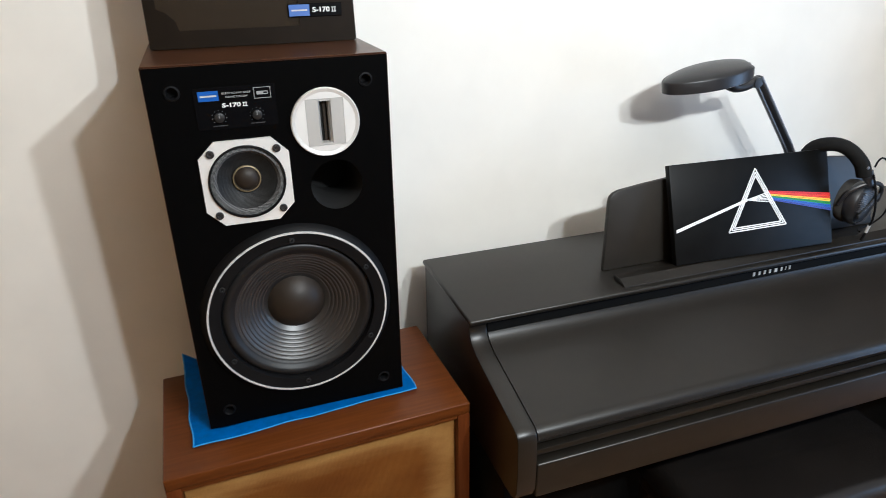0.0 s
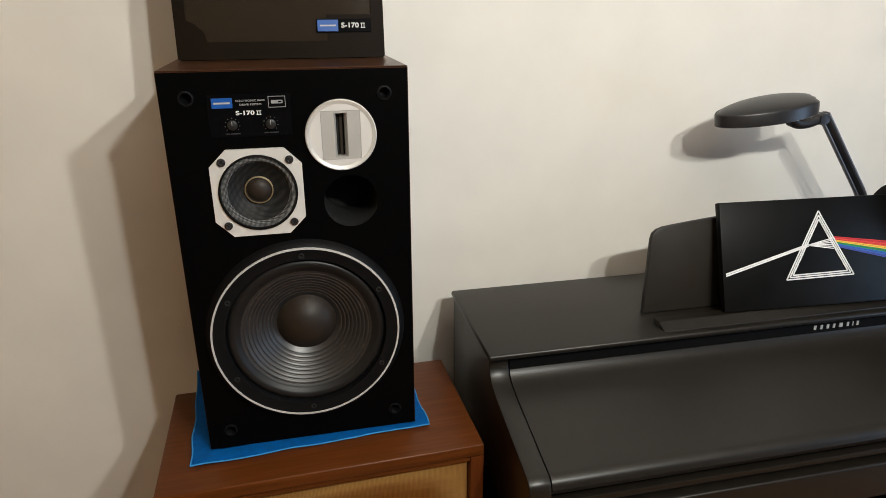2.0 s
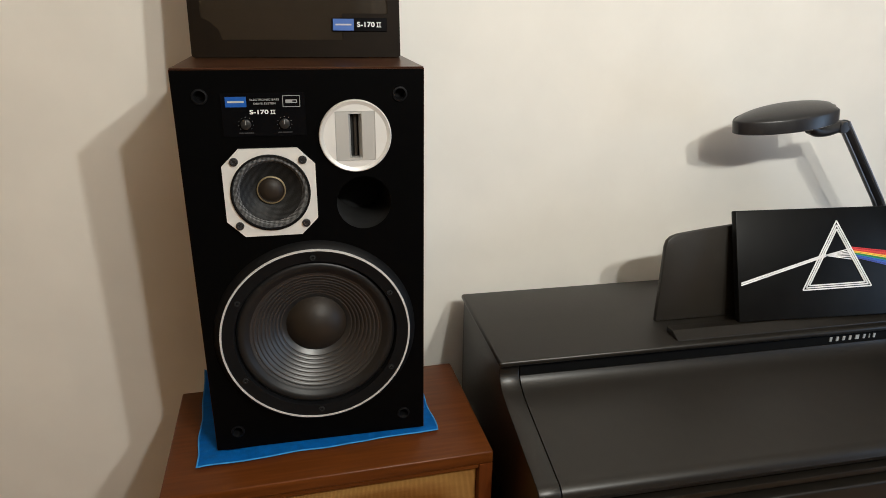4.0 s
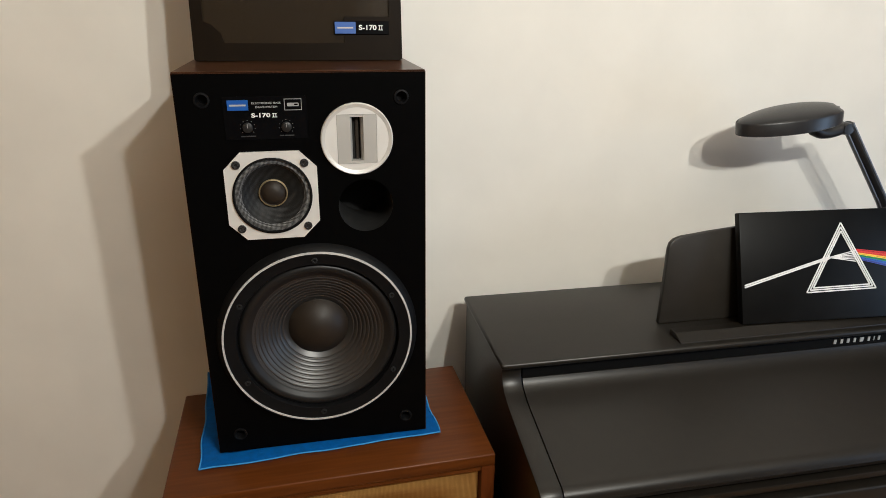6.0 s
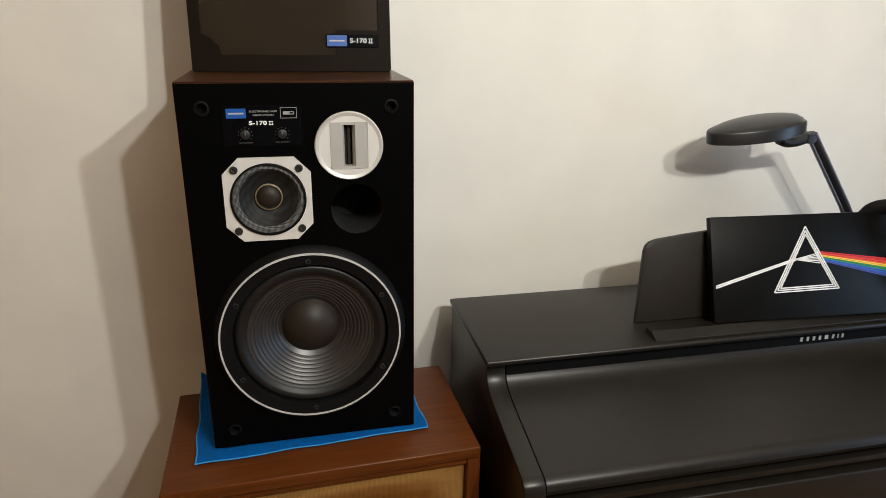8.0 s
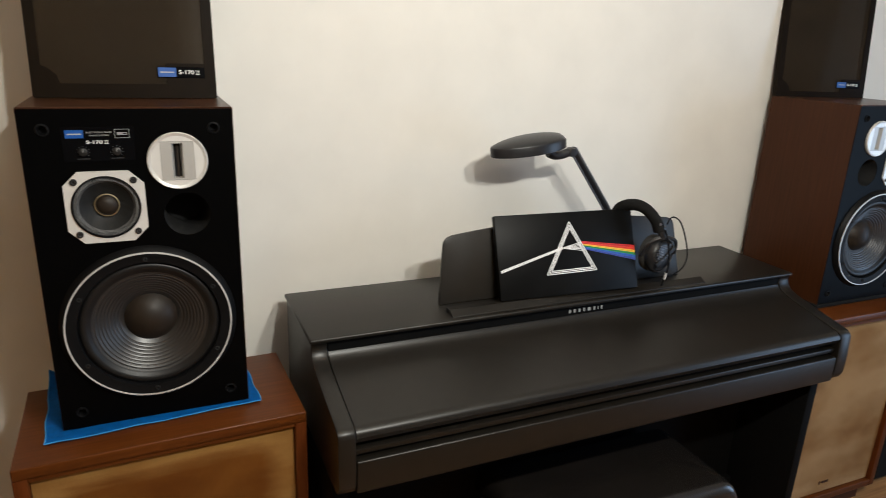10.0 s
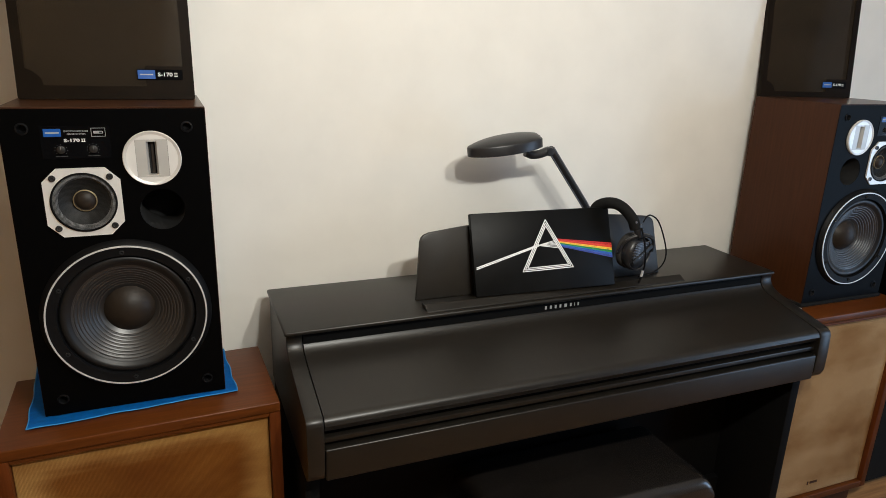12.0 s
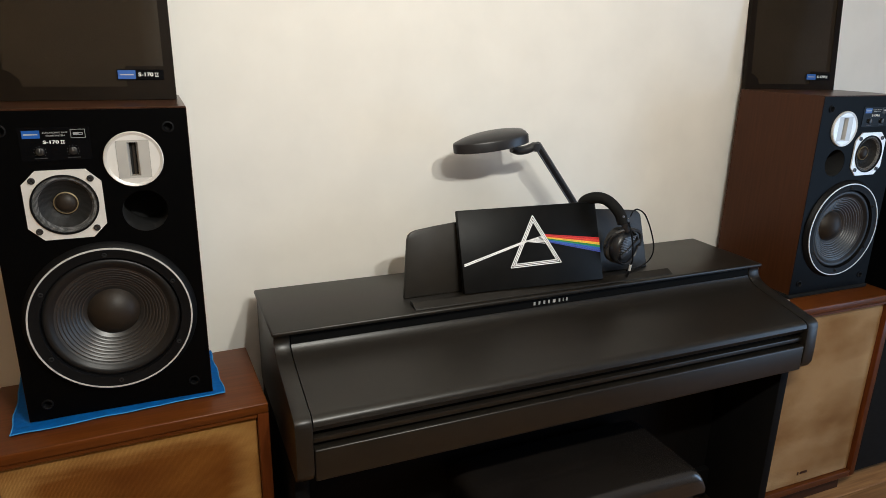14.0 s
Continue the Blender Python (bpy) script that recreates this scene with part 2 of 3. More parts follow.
def box(x0, x1, y0, y1, z0, z1, bevel=0.0, segments=2, bm=None):
    bm = bm or bmesh.new()
    made = bmesh.ops.create_cube(bm, size=1.0, matrix=Matrix.Translation(((x0 + x1) / 2, (y0 + y1) / 2, (z0 + z1) / 2)) @ Matrix.Diagonal((x1 - x0, y1 - y0, z1 - z0, 1)))
    if bevel:
        edges = list({e for v in made["verts"] for e in v.link_edges})
        bmesh.ops.bevel(bm, geom=edges, offset=bevel, segments=segments, profile=0.5, affect="EDGES")
    return bm


def prism(points, x0, x1, bevel=0.0, segments=2):
    """A profile of (y, z) points drawn out along x."""
    bm = bmesh.new()
    f = bm.faces.new([bm.verts.new((x0, y, z)) for y, z in points])
    got = bmesh.ops.extrude_face_region(bm, geom=[f])
    bmesh.ops.translate(bm, vec=(x1 - x0, 0, 0), verts=[g for g in got["geom"] if isinstance(g, bmesh.types.BMVert)])
    if bevel:
        caps = [e for e in bm.edges if abs(e.verts[0].co.x - e.verts[1].co.x) < 1e-6]
        bmesh.ops.bevel(bm, geom=caps, offset=bevel, segments=segments, profile=0.5, affect="EDGES")
    return bm


def lathe(profile, cx=0.0, cz=0.0, steps=64, bm=None):
    """(radius, y) points turned round the y axis through (cx, cz)."""
    bm = bm or bmesh.new()
    rings = []
    for r, y in profile:
        if r < 1e-6:
            rings.append([bm.verts.new((cx, y, cz))])
        else:
            rings.append([bm.verts.new((cx + r * math.cos(2 * math.pi * k / steps), y, cz + r * math.sin(2 * math.pi * k / steps))) for k in range(steps)])
    for a, b in zip(rings, rings[1:]):
        for k in range(steps):
            n = (k + 1) % steps
            if len(a) == 1 and len(b) > 1:
                bm.faces.new((a[0], b[k], b[n]))
            elif len(b) == 1 and len(a) > 1:
                bm.faces.new((a[k], a[n], b[0]))
            elif len(a) > 1:
                bm.faces.new((a[k], a[n], b[n], b[k]))
    return bm


def plate(outer, holes, y0, y1):
    """A flat plate in the xz plane from y0 to y1, with holes through it."""
    bm = bmesh.new()
    edges = []
    for loop in [outer, *holes]:
        vs = [bm.verts.new((x, y0, z)) for x, z in loop]
        edges += [bm.edges.new((vs[k], vs[(k + 1) % len(vs)])) for k in range(len(vs))]
    got = bmesh.ops.triangle_fill(bm, use_beauty=True, use_dissolve=False, edges=edges)
    faces = [g for g in got["geom"] if isinstance(g, bmesh.types.BMFace)]
    more = bmesh.ops.extrude_face_region(bm, geom=faces)
    bmesh.ops.translate(bm, vec=(0, y1 - y0, 0), verts=[g for g in more["geom"] if isinstance(g, bmesh.types.BMVert)])
    return bm


def circle(cx, cz, r, n=48):
    return [(cx + r * math.cos(2 * math.pi * k / n), cz + r * math.sin(2 * math.pi * k / n)) for k in range(n)]


def rounded(x0, x1, z0, z1, r, n=5):
    pts = []
    for cx, cz, a in ((x1 - r, z0 + r, -90), (x1 - r, z1 - r, 0), (x0 + r, z1 - r, 90), (x0 + r, z0 + r, 180)):
        pts += [(cx + r * math.cos(radians(a + 90 * k / n)), cz + r * math.sin(radians(a + 90 * k / n))) for k in range(n + 1)]
    return pts


def tube(points, radius, sides=10, flat=1.0, bm=None, closed_ends=True):
    """A round bar through points, with a radius for all or one for each."""
    bm = bm or bmesh.new()
    pts = [Vector(p) for p in points]
    radii = radius if isinstance(radius, (list, tuple)) else [radius] * len(pts)
    rings, side = [], None
    for k, p in enumerate(pts):
        way = (pts[min(k + 1, len(pts) - 1)] - pts[max(k - 1, 0)]).normalized()
        ref = Vector((0, 1, 0)) if abs(way.y) < 0.9 else Vector((1, 0, 0))
        if side is None:
            side = way.cross(ref).normalized()
        side = (side - way * side.dot(way)).normalized()
        up = side.cross(way).normalized()
        rings.append([bm.verts.new(p + radii[k] * (math.cos(2 * math.pi * j / sides) * side + flat * math.sin(2 * math.pi * j / sides) * up)) for j in range(sides)])
    for a, b in zip(rings, rings[1:]):
        for j in range(sides):
            n = (j + 1) % sides
            bm.faces.new((a[j], a[n], b[n], b[j]))
    if closed_ends:
        bm.faces.new(rings[0])
        bm.faces.new(rings[-1])
    return bm


def curve_points(pts, n=8):
    """A smooth line through the given points."""
    p = [Vector(q) for q in pts]
    p = [2 * p[0] - p[1], *p, 2 * p[-1] - p[-2]]
    out = []
    for a, b, c, d in zip(p, p[1:], p[2:], p[3:]):
        for k in range(n):
            t = k / n
            out.append(0.5 * (2 * b + (c - a) * t + (2 * a - 5 * b + 4 * c - d) * t * t + (3 * b - a - 3 * c + d) * t ** 3))
    return [*out, p[-2]]


def words(text, size, x, y, z, material, parent, name="lettering", stretch=1.0, depth=0.0003, bold=0.0):
    """Built-in lettering in the xz plane, facing -y, centred on (x, z)."""
    cu = bpy.data.curves.new(name, "FONT")
    cu.body, cu.size, cu.align_x, cu.align_y, cu.extrude = text, size, "CENTER", "CENTER", depth
    cu.resolution_u = 3
    cu.offset = size * bold
    tmp = bpy.data.objects.new(name, cu)
    me = bpy.data.meshes.new_from_object(tmp)
    bpy.data.objects.remove(tmp)
    me.transform(pose(x, y, z, 90, 0, 0) @ Matrix.Diagonal((stretch, 1, 1, 1)))
    me.materials.append(material)
    ob = new(name, me)
    ob.parent = parent
    return ob


def model_mark(x, y, z, size, stretch, bold, parent):
    """The wide model lettering, with its last two strokes joined by bars above and below."""
    words("S-170", size, x - 0.56 * size * stretch, y, z, INK, parent, stretch=stretch, depth=0.0005, bold=bold)
    tall, left = 0.345 * size, x + 0.90 * size * stretch
    pen = 0.085 * size * stretch
    bm = bmesh.new()
    for k in (0.0, 0.30):
        box(left + k * size * stretch, left + k * size * stretch + pen, y - 0.0005, y + 0.0005, z - tall, z + tall, bm=bm)
    for d in (-1, 1):
        zc = z + d * (tall - 0.04 * size)
        box(left - 0.10 * size * stretch, left + 0.485 * size * stretch, y - 0.0006, y + 0.0004, zc - 0.05 * size, zc + 0.05 * size, bm=bm)
    part("numeral", bm, INK, parent)


def setting(name, bm, material, label, category):
    return tagged(part(name, bm, material), label, category, kind="structure")


# ---- the room ----
X0, X1, Y0, Y1, H = -0.85, 4.1, -5.2, 1.42, 2.75
floor = setting("floor", box(X0 - 0.1, X1 + 0.1, Y0 - 0.1, Y1 + 0.1, -0.1, -0.014), FLOOR, "honey-brown oak floor boards", "floor")
setting("ceiling", box(X0 - 0.1, X1 + 0.1, Y0 - 0.1, Y1 + 0.1, H, H + 0.1), CEILING, "unseen ceiling, toned warm and dim for its bounced light", "ceiling")
setting("wall_north", box(X0, X1, Y1, Y1 + 0.1, 0, H), PAINT, "smooth cream painted wall behind the piano", "wall")
# closes the room out of view; colour set by the fill it returns
setting("wall_south", box(X0, X1, Y0 - 0.1, Y0, 0, H), BOUNCE_TAN, "unseen rear wall, toned tan to warm and dim the bounced light", "wall")
# out of view and set close; its dark ochre warms and dims the fill
setting("wall_west", box(X0 - 0.1, X0, Y0 - 0.1, Y1 + 0.1, 0, H), BOUNCE_OCHRE, "unseen side wall, toned dark ochre to warm the bounced light", "wall")
east = box(X1, X1 + 0.1, Y0 - 0.1, -1.3, 0, H)
box(X1, X1 + 0.1, 0.2, Y1 + 0.1, 0, H, bm=east)
box(X1, X1 + 0.1, -1.3, 0.2, 2.1, H, bm=east)
setting("wall_east", east, PAINT, "cream painted wall with a garden door opening", "wall")


# ---- loudspeakers ----
SW, SH, SD = 0.348, 0.613, 0.312


def loudspeaker(m, flip, label):
    """A three-way bookshelf loudspeaker without its grille; flip mirrors the drivers."""
    s = -1 if flip else 1
    th = thing("loudspeaker", m, label, "loudspeaker", "pair of loudspeakers")
    bm = box(-SW / 2, SW / 2, 0.0012, SD, 0, SH)
    front = [f for f in bm.faces if f.calc_center_median().y < 0.01]
    bmesh.ops.delete(bm, geom=front, context="FACES")
    bmesh.ops.solidify(bm, geom=list(bm.faces), thickness=0.016)
    part("body", bm, BROWN, th, "dark brown walnut-grain side panels")
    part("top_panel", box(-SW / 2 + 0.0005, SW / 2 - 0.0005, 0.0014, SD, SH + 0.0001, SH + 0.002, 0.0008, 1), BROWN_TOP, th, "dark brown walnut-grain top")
    WX, WZ, MX, MZ, TX, TZ, PX, PZ = 0.0, 0.202, -0.0535 * s, 0.4385, 0.072 * s, 0.518, 0.082 * s, 0.416
    outer = rounded(-SW / 2 + 0.0008, SW / 2 - 0.0008, 0.0008, SH - 0.0008, 0.002, 2)
    part("baffle", plate(outer, [circle(WX, WZ, 0.140), circle(MX, MZ, 0.050), circle(PX, PZ, 0.041), circle(TX, TZ, 0.045, 32),
                                 *[circle(x, z, 0.0075, 16) for x in (-0.138, 0.138) for z in (0.034, 0.577)]], 0, 0.018), BAFFLE, th, "matt black front baffle")
    # bass port
    part("bass_port", lathe([(0.0415, 0.0), (0.0405, 0.003), (0.040, 0.11), (0.0, 0.112)], PX, PZ, 40), VOID, th, "open black port tube", True)
    # woofer
    wf = part("woofer", lathe([(0.1585, 0.0), (0.1565, -0.0045), (0.152, -0.009), (0.1490, -0.0118), (0.146, -0.0130), (0.142, -0.0120), (0.1275, -0.0105), (0.1262, -0.0065), (0.1255, 0.012)], WX, WZ, 96), RUBBER, th, "large black woofer with pale trim ring", True)
    part("trim_ring", lathe([(0.1452, -0.012), (0.1455, -0.0139), (0.1483, -0.0139), (0.1487, -0.0115)], WX, WZ, 96), TRIM, wf, "pale silver trim ring", True)
    part("surround", lathe([(0.1262, 0.003), (0.1250, -0.001), (0.1215, -0.0045), (0.1165, -0.0052), (0.1115, -0.0030), (0.1075, 0.0004), (0.104, 0.002)], WX, WZ, 80), FOAM, wf, "", True)
    prof = []
    n = 150
    for k in range(n + 1):
        r = 0.1045 - (0.1045 - 0.0480) * k / n
        y = 0.0015 + 0.0345 * (1 - (r - 0.0480) / 0.0565) ** 1.1
        if 0.056 < r < 0.101:
            y += 0.0011 * abs(math.cos((r - 0.0585) / 0.0060 * math.pi)) ** 5
        prof.append((r, y))
    part("cone", lathe(prof, WX, WZ, 96), CONE, wf, "ribbed grey paper cone", True)
    part("dust_cap", lathe([(0.0490 * math.sin(radians(a)) / math.sin(radians(52)), 0.036 - 0.026 * (math.cos(radians(a)) - math.cos(radians(52))) / (1 - math.cos(radians(52)))) for a in range(52, -1, -4)], WX, WZ, 64), CAP, wf, "domed brown-black dust cap", True)
    for k in range(6):
        a = radians(90 + 60 * k)
        part("screw", lathe([(0.0048, -0.0100), (0.0046, -0.0135), (0.0026, -0.0138), (0.0020, -0.0112), (0, -0.0112)], WX + 0.1345 * math.cos(a), WZ + 0.1345 * math.sin(a), 10), VOID, wf)
    # midrange
    c, q = 0.0655, 0.0245
    octagon = [(MX + x, MZ + z) for x, z in ((-c + q, -c), (c - q, -c), (c, -c + q), (c, c - q), (c - q, c), (-c + q, c), (-c, c - q), (-c, -c + q))]
    mid = part("midrange", plate(octagon, [circle(MX, MZ, 0.0570)], -0.004, 0.0), ALU_PALE, th, "midrange driver on a satin silver eight-sided plate")
    part("ring", lathe([(0.0570, -0.002), (0.0568, -0.0062), (0.0542, -0.0066), (0.0535, -0.003)], MX, MZ, 64), RUBBER, mid, "", True)
    part("mesh_rim", lathe([(0.0536, -0.003), (0.0485, -0.0036), (0.0445, 0.002)], MX, MZ, 64), PERF, mid, "grey perforated metal rim", True)
    part("cone", lathe([(0.0447, 0.002), (0.036, 0.009), (0.026, 0.015), (0.0195, 0.017)], MX, MZ, 64), CONE_MESH, mid, "dark woven mesh cone", True)
    part("dome", lathe([(0.0205, 0.016), (0.0205, 0.0125), (0.0185, 0.0118), (0.0175, 0.0128), (0.014, 0.0088), (0.008, 0.0062), (0, 0.0052)], MX, MZ, 40), CAP, mid, "dark domed centre", True)
    part("dome_ring", lathe([(0.0208, 0.0165), (0.0210, 0.0120), (0.0195, 0.0114), (0.0188, 0.0125)], MX, MZ, 40), GOLD, mid, "dull gold ring", True)
    for x in (-1, 1):
        for z in (-1, 1):
            part("screw", lathe([(0.0062, -0.004), (0.0060, -0.0066), (0.0030, -0.0068), (0.0026, -0.0050), (0, -0.0050)], MX + 0.0478 * x, MZ + 0.0478 * z, 16), SCREW, mid, "", True)
    # ribbon tweeter
    tw = part("tweeter", plate(circle(TX, TZ, 0.0525, 72), [[(TX - 0.0288, TZ - 0.036), (TX + 0.0288, TZ - 0.036), (TX + 0.0288, TZ + 0.036), (TX - 0.0288, TZ + 0.036)]], -0.004, 0.0), ALU_PALE, th, "round silver ribbon tweeter")
    part("bezel", lathe([(0.0526, 0.0), (0.0524, -0.0046), (0.0510, -0.0058), (0.0462, -0.0044), (0.0460, -0.0038)], TX, TZ, 72), ALU, tw, "bright turned rim", True)
    # two flat cheeks that turn in to the ribbon's slot
    for d in (-1, 1):
        bm = bmesh.new()
        pts = [(0.0284, -0.0037), (0.0284, 0.004), (0.0062, 0.0135), (0.0058, 0.0120), (0.0064, 0.0040), (0.0096, -0.0037)]
        lo = [bm.verts.new((TX + d * x, y, TZ - 0.0356)) for x, y in pts]
        hi = [bm.verts.new((TX + d * x, y, TZ + 0.0356)) for x, y in pts]
        for k in range(6):
            bm.faces.new((lo[k], lo[(k + 1) % 6], hi[(k + 1) % 6], hi[k]))
        bm.faces.new(lo)
        bm.faces.new(hi)
        part("horn", bm, TWEETER_GREY, tw, "flat satin grey cheek of the slot")
    for z in (-1, 1):
        part("horn_end", box(TX - 0.0095, TX + 0.0095, -0.0030, 0.012, TZ + z * 0.0338 - 0.0018, TZ + z * 0.0338 + 0.0018), TWEETER_GREY, tw)
    part("slot", box(TX - 0.0285, TX + 0.0285, 0.0136, 0.0150, TZ - 0.0358, TZ + 0.0358), VOID, tw)
    part("ribbon", box(TX - 0.0012, TX + 0.0030, 0.0095, 0.0125, TZ - 0.032, TZ + 0.032, 0.0004, 1), CAP, tw)
    # name and control plate
    CX, CZ = -0.0555 * s, 0.551
    pl = part("control_plate", box(CX - 0.056, CX + 0.058, -0.0012, 0.0, CZ - 0.030, CZ + 0.030, 0.0004, 1), GLOSS, th, "glossy black control plate with white print")
    part("badge", box(CX - 0.0495, CX - 0.0215, -0.0020, -0.001, CZ + 0.0115, CZ + 0.0255), BLUE, pl, "blue maker's badge")
    part("badge_mark", box(CX - 0.0465, CX - 0.0245, -0.0022, -0.0018, CZ + 0.0173, CZ + 0.0197), PRINT, pl)
    words("ELECTRONIC BASS", 0.0038, CX + 0.0030, -0.0014, CZ + 0.0210, PRINT, pl, stretch=1.25)
    words("DRIVE SYSTEM", 0.0038, CX + 0.0030, -0.0014, CZ + 0.0156, PRINT, pl, stretch=1.25)
    out = [(CX + 0.0275, CZ + 0.0105), (CX + 0.0515, CZ + 0.0105), (CX + 0.0515, CZ + 0.0265), (CX + 0.0275, CZ + 0.0265)]
    inn = [(CX + 0.0283, CZ + 0.0113), (CX + 0.0507, CZ + 0.0113), (CX + 0.0507, CZ + 0.0257), (CX + 0.0283, CZ + 0.0257)]
    part("frame_line", plate(out, [inn], -0.0016, -0.0011), GREY_INK, pl)
    part("emblem", plate(rounded(CX + 0.0315, CX + 0.0475, CZ + 0.0160, CZ + 0.0208, 0.001, 2), [rounded(CX + 0.041, CX + 0.0462, CZ + 0.0172, CZ + 0.0196, 0.0005, 2)], -0.0016, -0.0011), GREY_INK, pl)
    model_mark(CX + 0.0010, -0.0015, CZ + 0.0040, 0.0080, 1.42, 0.028, pl)
    for kx in (-0.0245, 0.0285):
        kn = part("knob", lathe([(0.0072, -0.001), (0.0068, -0.006), (0.0055, -0.0066), (0, -0.0066)], CX + kx, CZ - 0.0125, 24), DARK, pl, "small black tone knob", True)
        part("pointer", box(CX + kx - 0.0004, CX + kx + 0.0004, -0.0071, -0.0062, CZ - 0.0125, CZ - 0.0065), GREY_INK, kn)
        for k in range(9):
            a = radians(-40 + 260 * k / 8)
            x, z = CX + kx + 0.0100 * math.cos(a), CZ - 0.0125 + 0.0100 * math.sin(a)
            part("tick", box(x - 0.0004, x + 0.0004, -0.0016, -0.0011, z - 0.0004, z + 0.0004), GREY_INK, pl)
        for a, b in ((-0.010, -0.004), (-0.003, 0.010)):
            part("print_bar", box(CX + kx + a, CX + kx + b, -0.0016, -0.0011, CZ - 0.0255, CZ - 0.0240), MESHGREY, pl)
    # grille sockets
    for x in (-0.138, 0.138):
        for z in (0.034, 0.577):
            part("grille_socket", lathe([(0.0110, 0.0), (0.0105, -0.0024), (0.0085, -0.0028), (0.0068, 0.0), (0.0062, 0.014), (0, 0.014)], x, z, 28), RUBBER, th, "black rubber grille socket", True)
    return th


loudspeaker(pose(0.131, 1.070, 0.766, 0, 0, 1.2), False, "black-fronted three-way loudspeaker on blue cloth, grille removed")
loudspeaker(pose(2.204, 1.071, 0.769), True, "black-fronted three-way loudspeaker with walnut sides, grille removed")


def grille(m, label):
    """A loudspeaker's front grille standing on its bottom edge."""
    w, h = 0.330, 0.590
    th = thing("speaker_grille", m, label, "speaker grille", "pair of grilles")
    outer = rounded(-w / 2, w / 2, 0, h, 0.004, 3)
    L, R = -w / 2 + 0.018, w / 2 - 0.020
    inner = [(L + 0.030, 0.027), (R - 0.073, 0.027), (R - 0.073, 0.068), (R, 0.068), (R, h - 0.06), (R - 0.03, h - 0.022), (L + 0.03, h - 0.022), (L, h - 0.06), (L, 0.060), (L + 0.012, 0.055), (L + 0.026, 0.042)]
    part("frame", plate(outer, [inner], 0.0, 0.020), GRILLE_FRAME, th, "dark brown grille frame")
    part("cloth", box(-w / 2 + 0.010, w / 2 - 0.010, 0.0015, 0.0025, 0.012, h - 0.012), GRILLE, th, "thin dark brown see-through grille cloth")
    x1 = w / 2 - 0.021
    bd = part("name_plate", box(x1 - 0.089, x1, -0.0022, 0.0, 0.040, 0.061, 0.0006, 1), GLOSS, th, "small black name plate")
    part("badge", box(x1 - 0.0875, x1 - 0.054, -0.0030, -0.002, 0.0415, 0.0595), BLUE, bd, "blue maker's badge")
    part("badge_mark", box(x1 - 0.0835, x1 - 0.058, -0.0033, -0.0028, 0.0493, 0.0517), PRINT, bd)
    model_mark(x1 - 0.0275, -0.0026, 0.0505, 0.0108, 1.18, 0.022, bd)
    return th


grille(pose(0.127, 1.237, 1.382) @ pose(0, 0, 0, -7, 0, 0), "dark brown cloth grille leaning on top of a loudspeaker")
grille(pose(2.198, 1.338, 1.375) @ pose(0, 0, 0, 0, 0, -12) @ pose(0, 0, 0, -6, 0, 0), "dark brown cloth grille leaning on the wall above a loudspeaker")


# ---- cabinets under the loudspeakers ----
def cabinet(m, w, d, cloth, label, mark):
    z0, z1 = 0.065, 0.757
    th = thing("wooden_cabinet", m, label, "cabinet", "pair of cabinets")
    part("plinth", box(0.03, w - 0.03, 0.03, d - 0.03, 0.0, z0), BROWN, th)
    part("top_board", box(0, w, 0, d, z1 - 0.024, z1, 0.0035, 3), WALNUT, th, "polished reddish walnut top", True)
    part("side_board", box(0, 0.024, 0.001, d, z0, z1 - 0.0242, 0.002), WALNUT_UP, th, "", True)
    part("side_board", box(w - 0.024, w, 0.001, d, z0, z1 - 0.0242, 0.002), WALNUT_UP, th, "", True)
    part("bottom_board", box(0.0242, w - 0.0242, 0.001, d, z0, z0 + 0.024, 0.002), WALNUT, th)
    part("top_rail", box(0.0242, w - 0.0242, 0.004, 0.018, z1 - 0.034, z1 - 0.0245, 0.001, 1), WALNUT, th)
    part("back_board", box(0.0242, w - 0.0242, d - 0.012, d - 0.002, z0 + 0.0242, z1 - 0.0245), BROWN, th)
    fr = part("cloth_panel", box(0.0248, w - 0.0248, 0.016, 0.028, z0 + 0.0246, z1 - 0.0345, 0.002), cloth, th, "woven tan cloth front, stained with age")
    if mark:
        part("maker_mark", box(0.230, 0.235, 0.0145, 0.016, z0 + 0.058, z0 + 0.070), BROWN, fr)
        part("maker_mark", box(0.243, 0.275, 0.0145, 0.016, z0 + 0.060, z0 + 0.068), BROWN, fr)
    return th


cabinet(pose(-0.119, 0.972, 0, 0, 0, 2.7), 0.532, 0.300, CANE, "reddish walnut cabinet with a stained gold cloth front", False)
cabinet(pose(1.910, 0.985, 0), 0.506, 0.335, CANE_PALE, "reddish walnut cabinet with a pale tan cloth front", True)

# ---- blue cloth under a loudspeaker ----
bm = bmesh.new()
n = 36
corner = [Vector((-0.072, 1.033)), Vector((0.329, 1.067)), Vector((0.312, 1.292)), Vector((-0.092, 1.290))]
grid = []
for j in range(n + 1):
    row = []
    for i in range(n + 1):
        u, v = i / n, j / n
        p = (1 - v) * ((1 - u) * corner[0] + u * corner[1]) + v * ((1 - u) * corner[3] + u * corner[2])
        edge = min(u, 1 - u, v, 1 - v)
        p += Vector((0.0016 * math.sin(v * 15), 0.0013 * math.sin(u * 17 + 1))) * max(0, 1 - edge * 12)
        z = 0.7656 - max(0, 0.09 - edge) / 0.09 * (0.0036 - 0.0016 * (noise.noise((u * 9, v * 9, 3)) + 0.4))
        if u < 0.1 and v > 0.72:
            z += 0.030 * (1 - u / 0.1) * ((v - 0.72) / 0.28) ** 1.5
        row.append(bm.verts.new((p.x, p.y, z)))
    grid.append(row)
